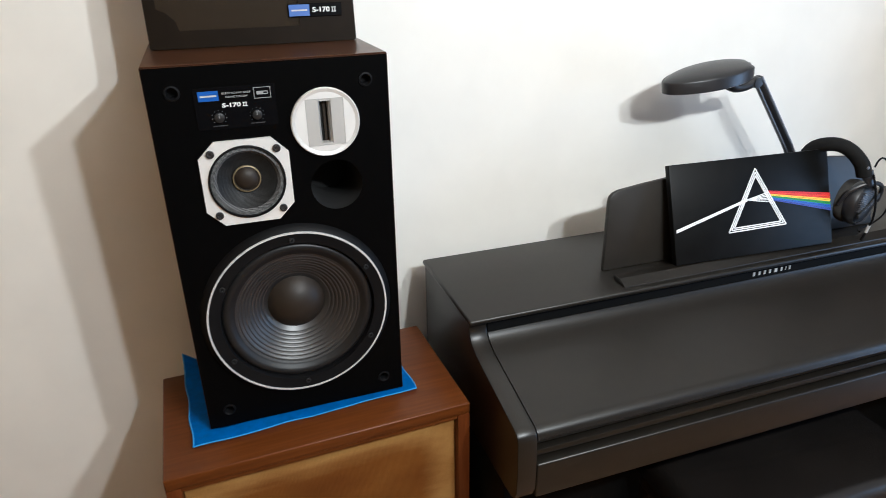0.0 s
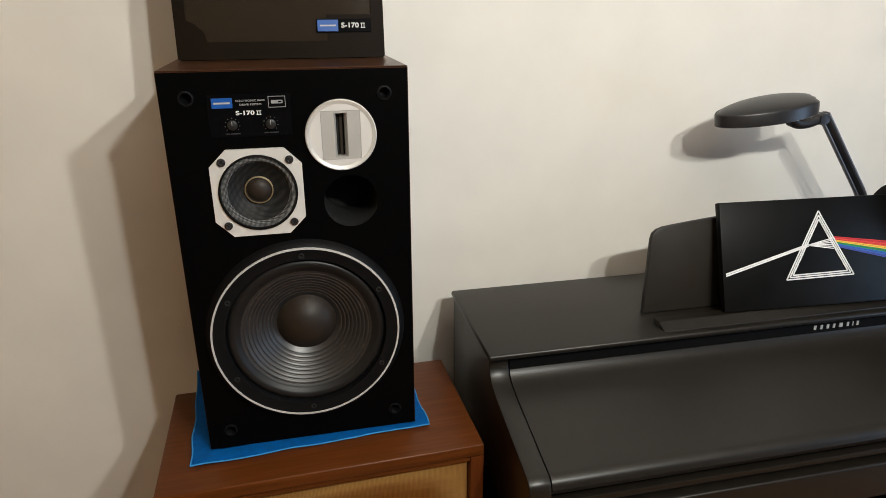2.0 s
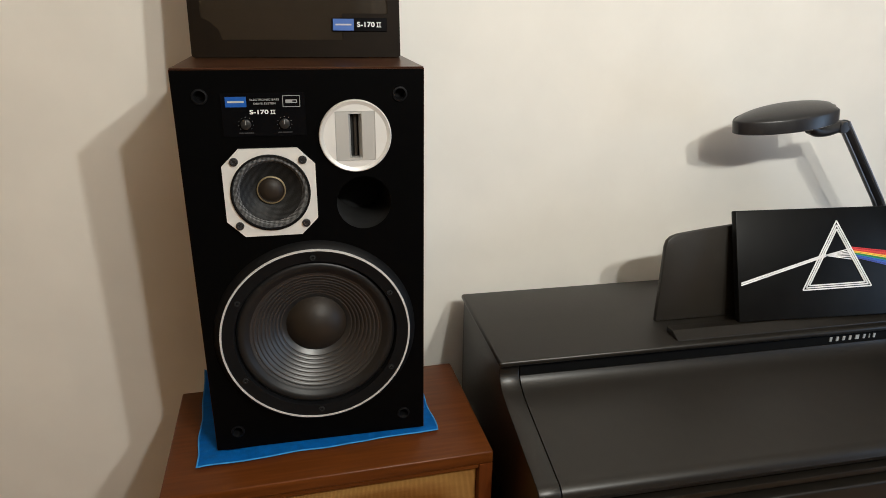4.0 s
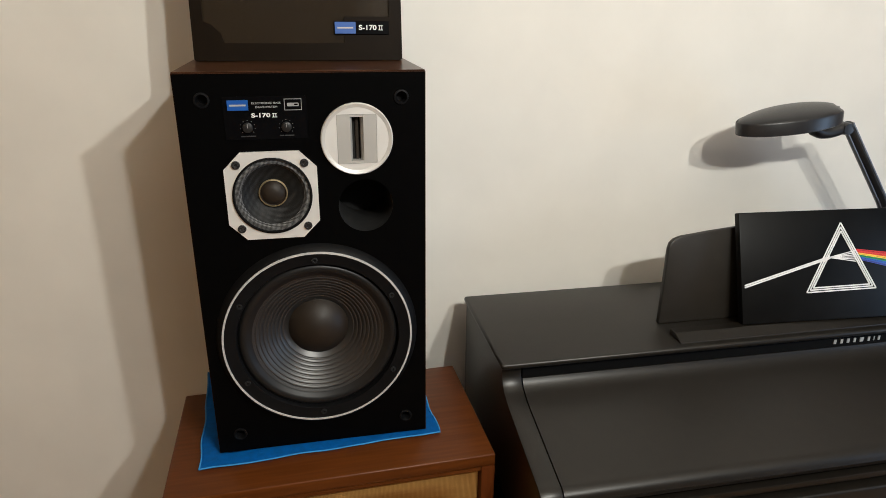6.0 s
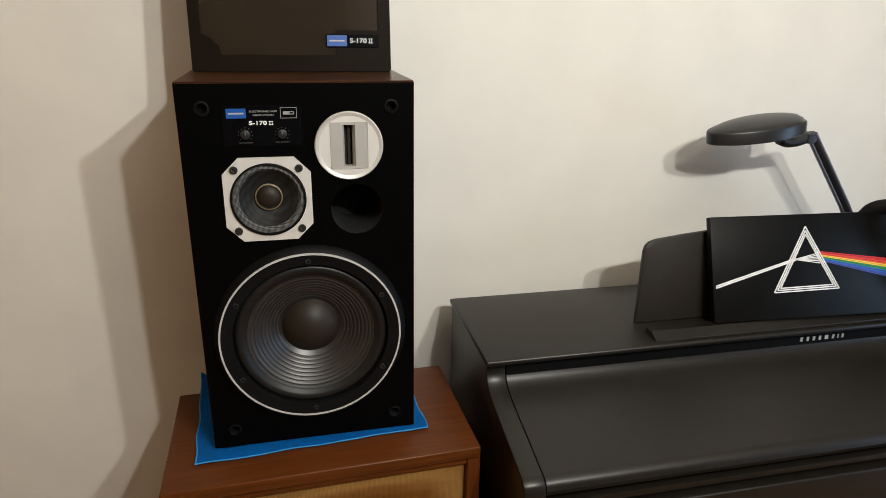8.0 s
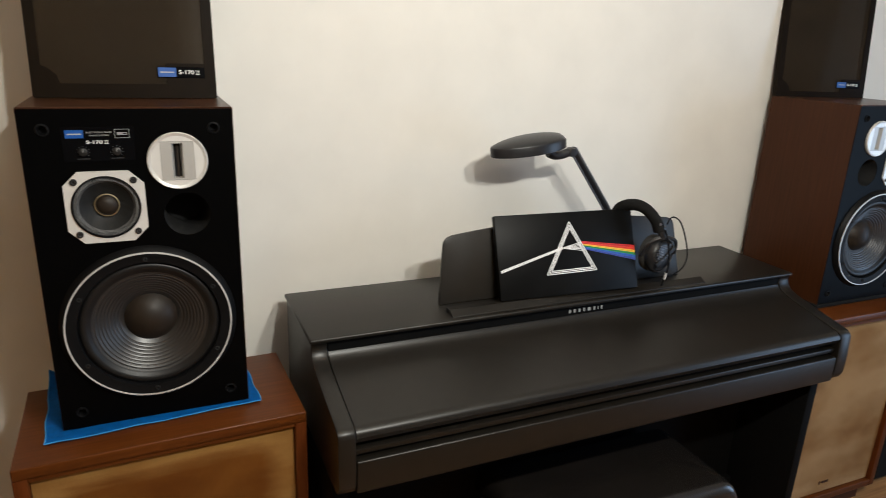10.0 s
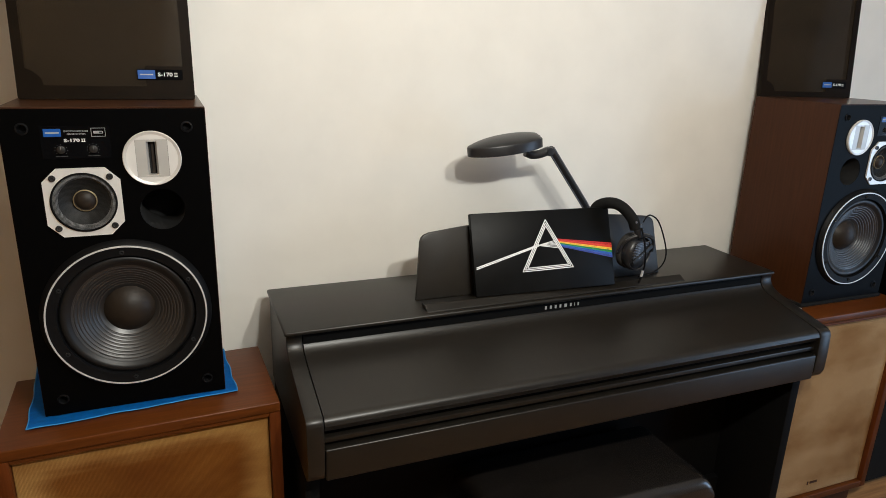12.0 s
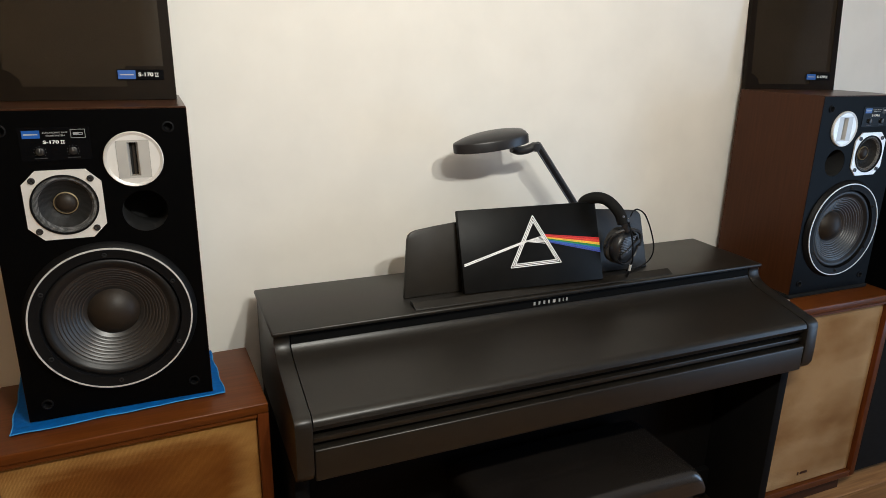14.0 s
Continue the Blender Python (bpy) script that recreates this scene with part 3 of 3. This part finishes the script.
for j in range(n):
    for i in range(n):
        bm.faces.new((grid[j][i], grid[j][i + 1], grid[j + 1][i + 1], grid[j + 1][i]))
rim = [Vector(v.co) for v in (*grid[0], *[r[-1] for r in grid[1:]], *reversed(grid[-1][:-1]), *[r[0] for r in reversed(grid[1:-1])])]
bmesh.ops.solidify(bm, geom=list(bm.faces), thickness=0.0040)
cloth = thing("cleaning_cloth", pose(0, 0, 0), "bright blue microfibre cloth spread under a loudspeaker", "cloth")
part("fabric", bm, CLOTH, cloth, "", True)
part("hem", tube([*rim, rim[0]], 0.0013, 6), HEM, cloth, "pale stitched hem", True)

# ---- dark felt under the other loudspeaker ----
felt = thing("felt_pad", pose(0, 0, 0), "dark felt pad with a white edge under a loudspeaker", "pad")
part("felt", box(2.026, 2.382, 1.066, 1.375, 0.7572, 0.7690, 0.003), PAD, felt, "", True)
part("white_edge", tube(curve_points([(2.012, 1.052, 0.7600), (2.006, 1.100, 0.7625), (2.010, 1.18, 0.7600), (2.004, 1.26, 0.7605)], 6), 0.0028, 6), INK, felt, "white stitched edge", True)

# ---- digital piano ----
PL, PR = 0.442, 1.908
piano = thing("digital_piano", pose(0.0114, -0.0239, -0.002, 0, 0, 0.6), "satin black upright digital piano with closed lid", "piano")
part("top_board", box(PL - 0.006, PR - 0.003, 1.084, 1.378, 0.8768, 0.888, 0.0048, 3), PIANO, piano, "", True)
SLOPE = [(1.098, 0.8760), (1.101, 0.862), (1.098, 0.8500), (1.089, 0.8385), (1.072, 0.8290), (1.045, 0.8205), (0.960, 0.8010), (0.905, 0.7885), (0.888, 0.7845), (0.878, 0.7775), (0.8735, 0.7670)]
CURVE = [(p.x, p.y) for p in curve_points([(y, z, 0) for y, z in SLOPE], 4)]
cheek = [(1.378, 0.8760), *CURVE, (0.871, 0.700), (0.872, 0.660), (0.880, 0.642), (0.895, 0.634), (1.378, 0.634)]
part("cheek", prism(cheek, PL, PL + 0.036, 0.0018, 2), PIANO, piano, "", True, caps=True)
part("cheek", prism(cheek, PR - 0.036, PR + 0.005, 0.0018, 2), PIANO, piano, "", True, caps=True)
KL, KR = PL + 0.0378, PR - 0.0378
# recessed fascia: shade below the top board comes from the darker black
part("fascia", box(KL, KR, 1.1010, 1.118, 0.8475, 0.8765, 0.001, 1), PIANO_SHADED, piano)
lid = [(y + 0.0012, z - 0.0016) for y, z in CURVE if z < 0.8515] + [(0.8790, 0.7590), (0.8840, 0.7505), (0.905, 0.7500), (1.02, 0.7780), (1.06, 0.79), (1.110, 0.83), (1.115, 0.8490)]
part("lid", prism(lid, KL, KR, 0.0006, 1), PIANO, piano, "closed curved key lid", True, caps=True)
part("lid_strip", box(KL, KR, 0.884, 0.92, 0.7220, 0.7345, 0.002), PIANO, piano, "", True)
# dark filler behind the lid strip, standing for shade in the gap
part("lid_gap", box(KL, KR, 0.905, 0.93, 0.700, 0.752), PIANO_SHADED, piano)
part("front_rail", box(KL, KR, 0.8725, 0.902, 0.638, 0.712, 0.004, 3), PIANO, piano, "", True)
part("key_bed", box(KL, KR, 0.900, 1.385, 0.650, 0.700), PIANO_SHADED, piano)
# panel added well forward of the back, hiding lit floor to keep this dark
part("shade_panel", box(KL, KR, 1.150, 1.165, 0.02, 0.650), PIANO_SHADED, piano)
# legs take the darkened black too, for the shade under the key bed
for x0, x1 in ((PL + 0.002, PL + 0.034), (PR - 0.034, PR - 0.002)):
    part("side_leg", box(x0, x1, 0.930, 1.376, 0.02, 0.6345, 0.003), PIANO_SHADED, piano, "", True)
    part("foot", box(x0 - 0.003, x1 + 0.003, 0.84, 1.385, 0.0, 0.035, 0.006), PIANO, piano, "", True)
part("pedal_board", box(KL, KR, 1.128, 1.149, 0.03, 0.14, 0.003), PIANO_SHADED, piano)
# plain bars for the maker's name
MARKS = (0.0078, 0.0074, 0.0076, 0.0070, 0.0112, 0.0066, 0.0024, 0.0062)
for k, wd in enumerate(MARKS):
    x = 1.113 + sum(MARKS[:k]) + 0.0072 * k
    part("maker_mark", box(x + 0.1 * wd, x + 0.8 * wd, 1.0994, 1.1014, 0.8553, 0.8642), SILVER_INK, piano)
part("rest_ledge", prism([(1.0990, 0.8882), (1.1000, 0.8900), (1.1210, 0.9000), (1.140, 0.9000), (1.140, 0.8882)], 0.782, 1.572, 0.001, 1), PIANO, piano, "sloping black ledge of the music rest", False)
bm = plate([(0.788, 0.0), (1.552, 0.0), (1.534, 0.146), (1.530, 0.156), (1.522, 0.163), (1.508, 0.167), (1.45, 0.173), (1.36, 0.181), (1.26, 0.186), (1.17, 0.187), (1.08, 0.186), (0.98, 0.181), (0.89, 0.173), (0.832, 0.1665), (0.818, 0.162), (0.810, 0.155), (0.806, 0.144)], [], 0.0, 0.013)
bmesh.ops.bevel(bm, geom=[e for e in bm.edges if abs(e.verts[0].co.y - e.verts[1].co.y) < 1e-6 and len(e.link_faces) == 2 and e.calc_face_angle(0) > 1], offset=0.003, segments=2, profile=0.5, affect="EDGES")
part("music_rest", bm, PLATE, piano, "dark grey sloping music rest", True, pose(-0.006, 1.181, 0.889, -11, 0, 0) @ Matrix.Diagonal((1, 1, 1.025, 1)))

# ---- painting on the music rest ----
PW, PH = 0.407, 0.214
art = thing("prism_painting", pose(0.9246, 1.1103, 0.8998) @ pose(0, 0, 0, 0, 0, -2.5) @ pose(0, 0, 0, -20, 0, 0), "black canvas painted with a white prism and rainbow", "painting")
part("canvas", box(0, PW, 0, 0.016, 0, PH, 0.002), CANVAS, art, "", True)


def stroke(name, a, b, width, material, y=-0.0008, taper=1.0):
    (ax, az), (bx, bz) = a, b
    length = math.hypot(bx - ax, bz - az)
    nx, nz = -(bz - az) / length * width / 2, (bx - ax) / length * width / 2
    pts = [(ax + nx, az + nz), (bx + nx * taper, bz + nz * taper), (bx - nx * taper, bz - nz * taper), (ax - nx, az - nz)]
    return part(name, plate(pts, [], y, 0.0003), material, art)


TT, TL, TR2 = (0.2116, 0.1880), (0.1350, 0.0550), (0.2835, 0.0575)
for d in (0.0, 0.0040, 0.0078):
    g = Vector(((TT[0] + TL[0] + TR2[0]) / 3, (TT[1] + TL[1] + TR2[1]) / 3))
    a, b, c3 = [g + (Vector(p) - g) * (1 - d / 0.042) for p in (TT, TL, TR2)]
    for p, q in ((a, b), (b, c3), (c3, a)):
        stroke("white_line", p, q, 0.0025, WHITE_PAINT, -0.0010 - d * 0.05)
stroke("white_beam", (0.006, 0.0745), (0.187, 0.1228), 0.0032, WHITE_PAINT)
stroke("white_beam", (0.006, 0.0708), (0.187, 0.1196), 0.0028, WHITE_PAINT)
for k in range(6):
    stroke("white_streak", (0.183, 0.1210), (0.241, 0.1325 - 0.0042 * k), 0.0015, WHITE_PAINT, -0.0014, 1.2)
for k, mat in enumerate(STRIPES):
    za, zb = 0.1360 - 0.0038 * k, 0.1145 - 0.0068 * k
    xa = 0.2415 + 0.0020 * k
    for lo, hi in ((0.03, 0.47), (0.55, 0.98)):
        pts = [(xa, za - 0.0038 * lo), (PW - 0.0005, zb - 0.0068 * lo), (PW - 0.0005, zb - 0.0068 * hi), (xa + 0.001, za - 0.0038 * hi)]
        part("rainbow_band", plate(pts, [], -0.0008, 0.0003), mat, art)

# ---- reading lamp behind the music rest ----
lamp = thing("desk_lamp", pose(0.009, 0.020, -0.003), "black desk lamp with a flat oval head, switched off", "lamp")
bm = bmesh.new()
bmesh.ops.create_uvsphere(bm, u_segments=40, v_segments=20, radius=1.0)
for v in bm.verts:
    x, y, z = v.co
    x = min(x, 0.80) * 1.08 if x > 0 else x
    taper = 1.0 + 0.10 * x
    v.co = Vector((0.109 * x, 0.062 * y * taper * (1 - 0.12 * x * x), 0.006 + (0.0225 if z > 0 else 0.004) * z * (0.98 + 0.12 * x)))
part("shade", bm, LAMP, lamp, "flat oval black lampshade", True, pose(1.049, 1.244, 1.2635, 0, -7.5, 2))
rimb = lathe([(0.985, -0.0095), (1.0, -0.007), (1.0, 0.014), (0.96, 0.016), (0.0, 0.013)], 0, 0, 56)
for v in rimb.verts:
    x, d, y = v.co
    x = min(x, 0.80) * 1.08 if x > 0 else x
    v.co = Vector((0.1095 * x, 0.0625 * y * (1 + 0.10 * x) * (1 - 0.12 * x * x), 0.002 - d))
part("shade_rim", rimb, LAMP, lamp, "", True, pose(1.049, 1.244, 1.2635, 0, -7.5, 2))
part("elbow", tube(curve_points([(1.116, 1.250, 1.243), (1.136, 1.250, 1.236), (1.158, 1.250, 1.237), (1.178, 1.249, 1.243), (1.186, 1.249, 1.243)], 5), 0.0120, 14), LAMP, lamp, "", True)
part("pivot", lathe([(0.0, -0.014), (0.011, -0.013), (0.0125, -0.008), (0.0125, 0.008), (0.011, 0.013), (0.0, 0.014)], 0, 0, 24), LAMP, lamp, "", True, pose(1.186, 1.249, 1.244))
part("arm", tube([(1.190, 1.249, 1.252), (1.320, 1.256, 1.087), (1.392, 1.262, 0.987)], 0.0095, 12, 1.45), LAMP, lamp, "", True)
part("arm_edge", tube([(1.1965, 1.241, 1.256), (1.3265, 1.248, 1.091), (1.397, 1.254, 0.991)], 0.0022, 6), STEEL, lamp, "grey metal edge of the arm", True)
part("arm_edge", tube([(1.1800, 1.239, 1.246), (1.3100, 1.246, 1.081), (1.382, 1.252, 0.981)], 0.0018, 6), STEEL, lamp, "grey metal edge of the arm", True)
part("lower_arm", tube([(1.392, 1.262, 0.987), (1.402, 1.275, 0.908)], 0.010, 12), LAMP, lamp, "", True)
part("base", lathe([(0.0, 0.018), (0.030, 0.017), (0.062, 0.010), (0.066, 0.0), (0.0, 0.0)], 0, 0, 48), LAMP, lamp, "", True, pose(1.402, 1.280, 0.8915, 90, 0, 0))

# ---- headphones ----
hp = thing("headphones", pose(0.004, 0, -0.004), "black over-ear headphones leaning on the music rest", "headphones")
CUP = pose(1.399, 1.112, 0.984, 0, 0, 14) @ Matrix.Scale(1.09, 4)
part("ear_cup", lathe([(0.0, -0.020), (0.012, -0.0205), (0.030, -0.017), (0.040, -0.010), (0.0435, 0.0), (0.0435, 0.008)], 0, 0, 48), LAMP, hp, "dark vented outer cup", True, CUP)
part("cup_ring", lathe([(0.0405, -0.011), (0.043, -0.0135), (0.046, -0.008), (0.0465, 0.004), (0.044, 0.010)], 0, 0, 48), LAMP, hp, "", True, CUP)
part("ear_pad", lathe([(0.044, 0.008), (0.047, 0.016), (0.045, 0.027), (0.034, 0.032), (0.026, 0.027), (0.022, 0.018)], 0, 0, 48), PAD_GREY, hp, "thick grey velour ear pad", True, CUP)
for k in range(10):
    z = -0.008 + 0.0040 * k
    half = math.sqrt(0.036 ** 2 - z * z) * 0.92
    part("vent_slat", box(-half, max(-half + 0.012, (z - 0.004) * 1.2), -0.0212 + 0.14 * abs(z) ** 1.05, -0.013, z - 0.0008, z + 0.0008), STEEL, hp, "", False, CUP)
part("cup_bar", box(-0.039, 0.039, -0.0232, -0.019, -0.006, 0.005, 0.001, 1), DARK, hp, "", False, CUP @ pose(0, 0, 0, 0, -27, 0))
for k in range(3):
    part("print_bar", box(-0.018 + 0.011 * k, -0.011 + 0.011 * k, -0.0239, -0.0229, -0.0016, 0.0012), STEEL, hp, "", False, CUP @ pose(0, 0, 0, 0, -27, 0))
band = curve_points([(1.378, 1.098, 1.056), (1.369, 1.104, 1.082), (1.352, 1.120, 1.107), (1.337, 1.140, 1.118), (1.323, 1.162, 1.116), (1.314, 1.184, 1.104), (1.310, 1.196, 1.086)], 6)
part("headband", tube(band, 0.0145, 16, 1.2), PAD, hp, "padded black headband", True)
part("yoke", tube(curve_points([(1.379, 1.094, 1.066), (1.385, 1.090, 1.048), (1.393, 1.088, 1.034)], 5), [0.0135] * 5 + [0.0105] * 5 + [0.008], 10, 0.7), LAMP, hp, "", True)
part("fork", tube(curve_points([(1.346, 1.118, 0.985), (1.354, 1.104, 1.020), (1.392, 1.088, 1.040), (1.436, 1.094, 1.024), (1.449, 1.106, 0.985)], 6), 0.0048, 8), LAMP, hp, "", True)
part("rivet", lathe([(0.0036, 0.0), (0.0032, -0.0022), (0.0, -0.0026)], 0, 0, 14), STEEL, hp, "", True, pose(1.3685, 1.0865, 1.078))
part("cable", tube(curve_points([(1.398, 1.094, 1.074), (1.408, 1.096, 1.088), (1.426, 1.10, 1.090), (1.460, 1.11, 1.070), (1.494, 1.12, 1.022), (1.516, 1.125, 0.968), (1.513, 1.13, 0.932), (1.488, 1.135, 0.910), (1.440, 1.125, 0.908), (1.405, 1.095, 0.918)], 8), 0.0021, 8), RUBBER, hp, "thin black looping cable", True)
part("cable", tube(curve_points([(1.385, 1.082, 1.062), (1.392, 1.072, 1.025), (1.396, 1.066, 0.985), (1.397, 1.066, 0.955), (1.396, 1.069, 0.945)], 8), 0.0024, 8), RUBBER, hp, "thin black hanging cable", True)
part("plug", tube([(1.396, 1.069, 0.945), (1.395, 1.072, 0.927)], 0.0036, 10), TRIM, hp, "silver plug collar", True)
part("plug_tip", tube([(1.395, 1.072, 0.927), (1.393, 1.077, 0.906)], 0.0030, 10), RUBBER, hp, "", True)

# ---- piano bench ----
bench = thing("piano_bench", pose(0, -0.014, 0), "black leatherette piano bench pushed under the piano", "bench")
bm = bmesh.new()
nu, nv = 56, 32
top = []
for j in range(nv + 1):
    row = []
    for i in range(nu + 1):
        u, v = math.sin(math.pi * (i / nu - 0.5)), math.sin(math.pi * (j / nv - 0.5))
        lift = ((1 - abs(u) ** 26) * (1 - abs(v) ** 16)) ** 0.5
        crown = 0.010 * (1 - u * u) * (1 - v * v) + 0.0015 * noise.noise((u * 3, v * 2, 1))
        row.append(bm.verts.new((1.193 + 0.314 * u, 0.968 + 0.153 * v, 0.384 + 0.050 * lift + crown)))
    top.append(row)
for j in range(nv):
    for i in range(nu):
        bm.faces.new((top[j][i], top[j][i + 1], top[j + 1][i + 1], top[j + 1][i]))
edge = bmesh.ops.extrude_edge_only(bm, edges=[e for e in bm.edges if e.is_boundary])
bmesh.ops.translate(bm, vec=(0, 0, -0.014), verts=[g for g in edge["geom"] if isinstance(g, bmesh.types.BMVert)])
bmesh.ops.contextual_create(bm, geom=[e for e in bm.edges if e.is_boundary])
part("cushion", bm, LEATHER, bench, "padded black leatherette seat", True)
part("apron", box(0.895, 1.485, 0.83, 1.11, 0.315, 0.3725, 0.003), BENCH_WOOD, bench, "", True)
for x in (0.895, 1.445):
    for y in (0.830, 1.070):
        part("leg", box(x, x + 0.040, y, y + 0.040, 0.0, 0.316, 0.003), BENCH_WOOD, bench, "", True)

# ---- black floor-standing loudspeaker beside the cabinet ----
tower = thing("tower_speaker", pose(2.470, 1.03, 0), "plain black floor-standing loudspeaker beside the cabinet", "loudspeaker")
part("body", box(0, 0.30, 0.015, 0.36, 0.02, 1.16, 0.004), BAFFLE, tower, "", True)
part("front_grille", box(0.004, 0.296, 0.0, 0.0148, 0.03, 1.155, 0.004), PAD, tower, "black cloth front", True)
part("foot", box(0.02, 0.28, 0.03, 0.34, 0.0, 0.020, 0.003), DARK, tower)

# ---- floor boards ----
BOARD_L, BOARD_W = (X1 - X0) / 4, 0.147
boards = part("plank", box(0, BOARD_L - 0.0015, 0, BOARD_W - 0.0015, -0.0138, 0.0, 0.0012, 1), FLOOR_BOARD, floor)
plank_mesh = boards.data
bpy.data.objects.remove(boards)
row, y = 0, Y0
while y < Y1 - BOARD_W:
    cut = (0.35, 0.80, 0.55)[row % 3] * BOARD_L
    x = X0
    for length in (cut, BOARD_L, BOARD_L, BOARD_L, BOARD_L - cut):
        plank = new("plank", plank_mesh)
        plank.parent = floor
        plank.matrix_basis = pose(x, y, 0) @ Matrix.Diagonal((length / BOARD_L, 1, 1, 1))
        x += length
    row, y = row + 1, y + BOARD_W
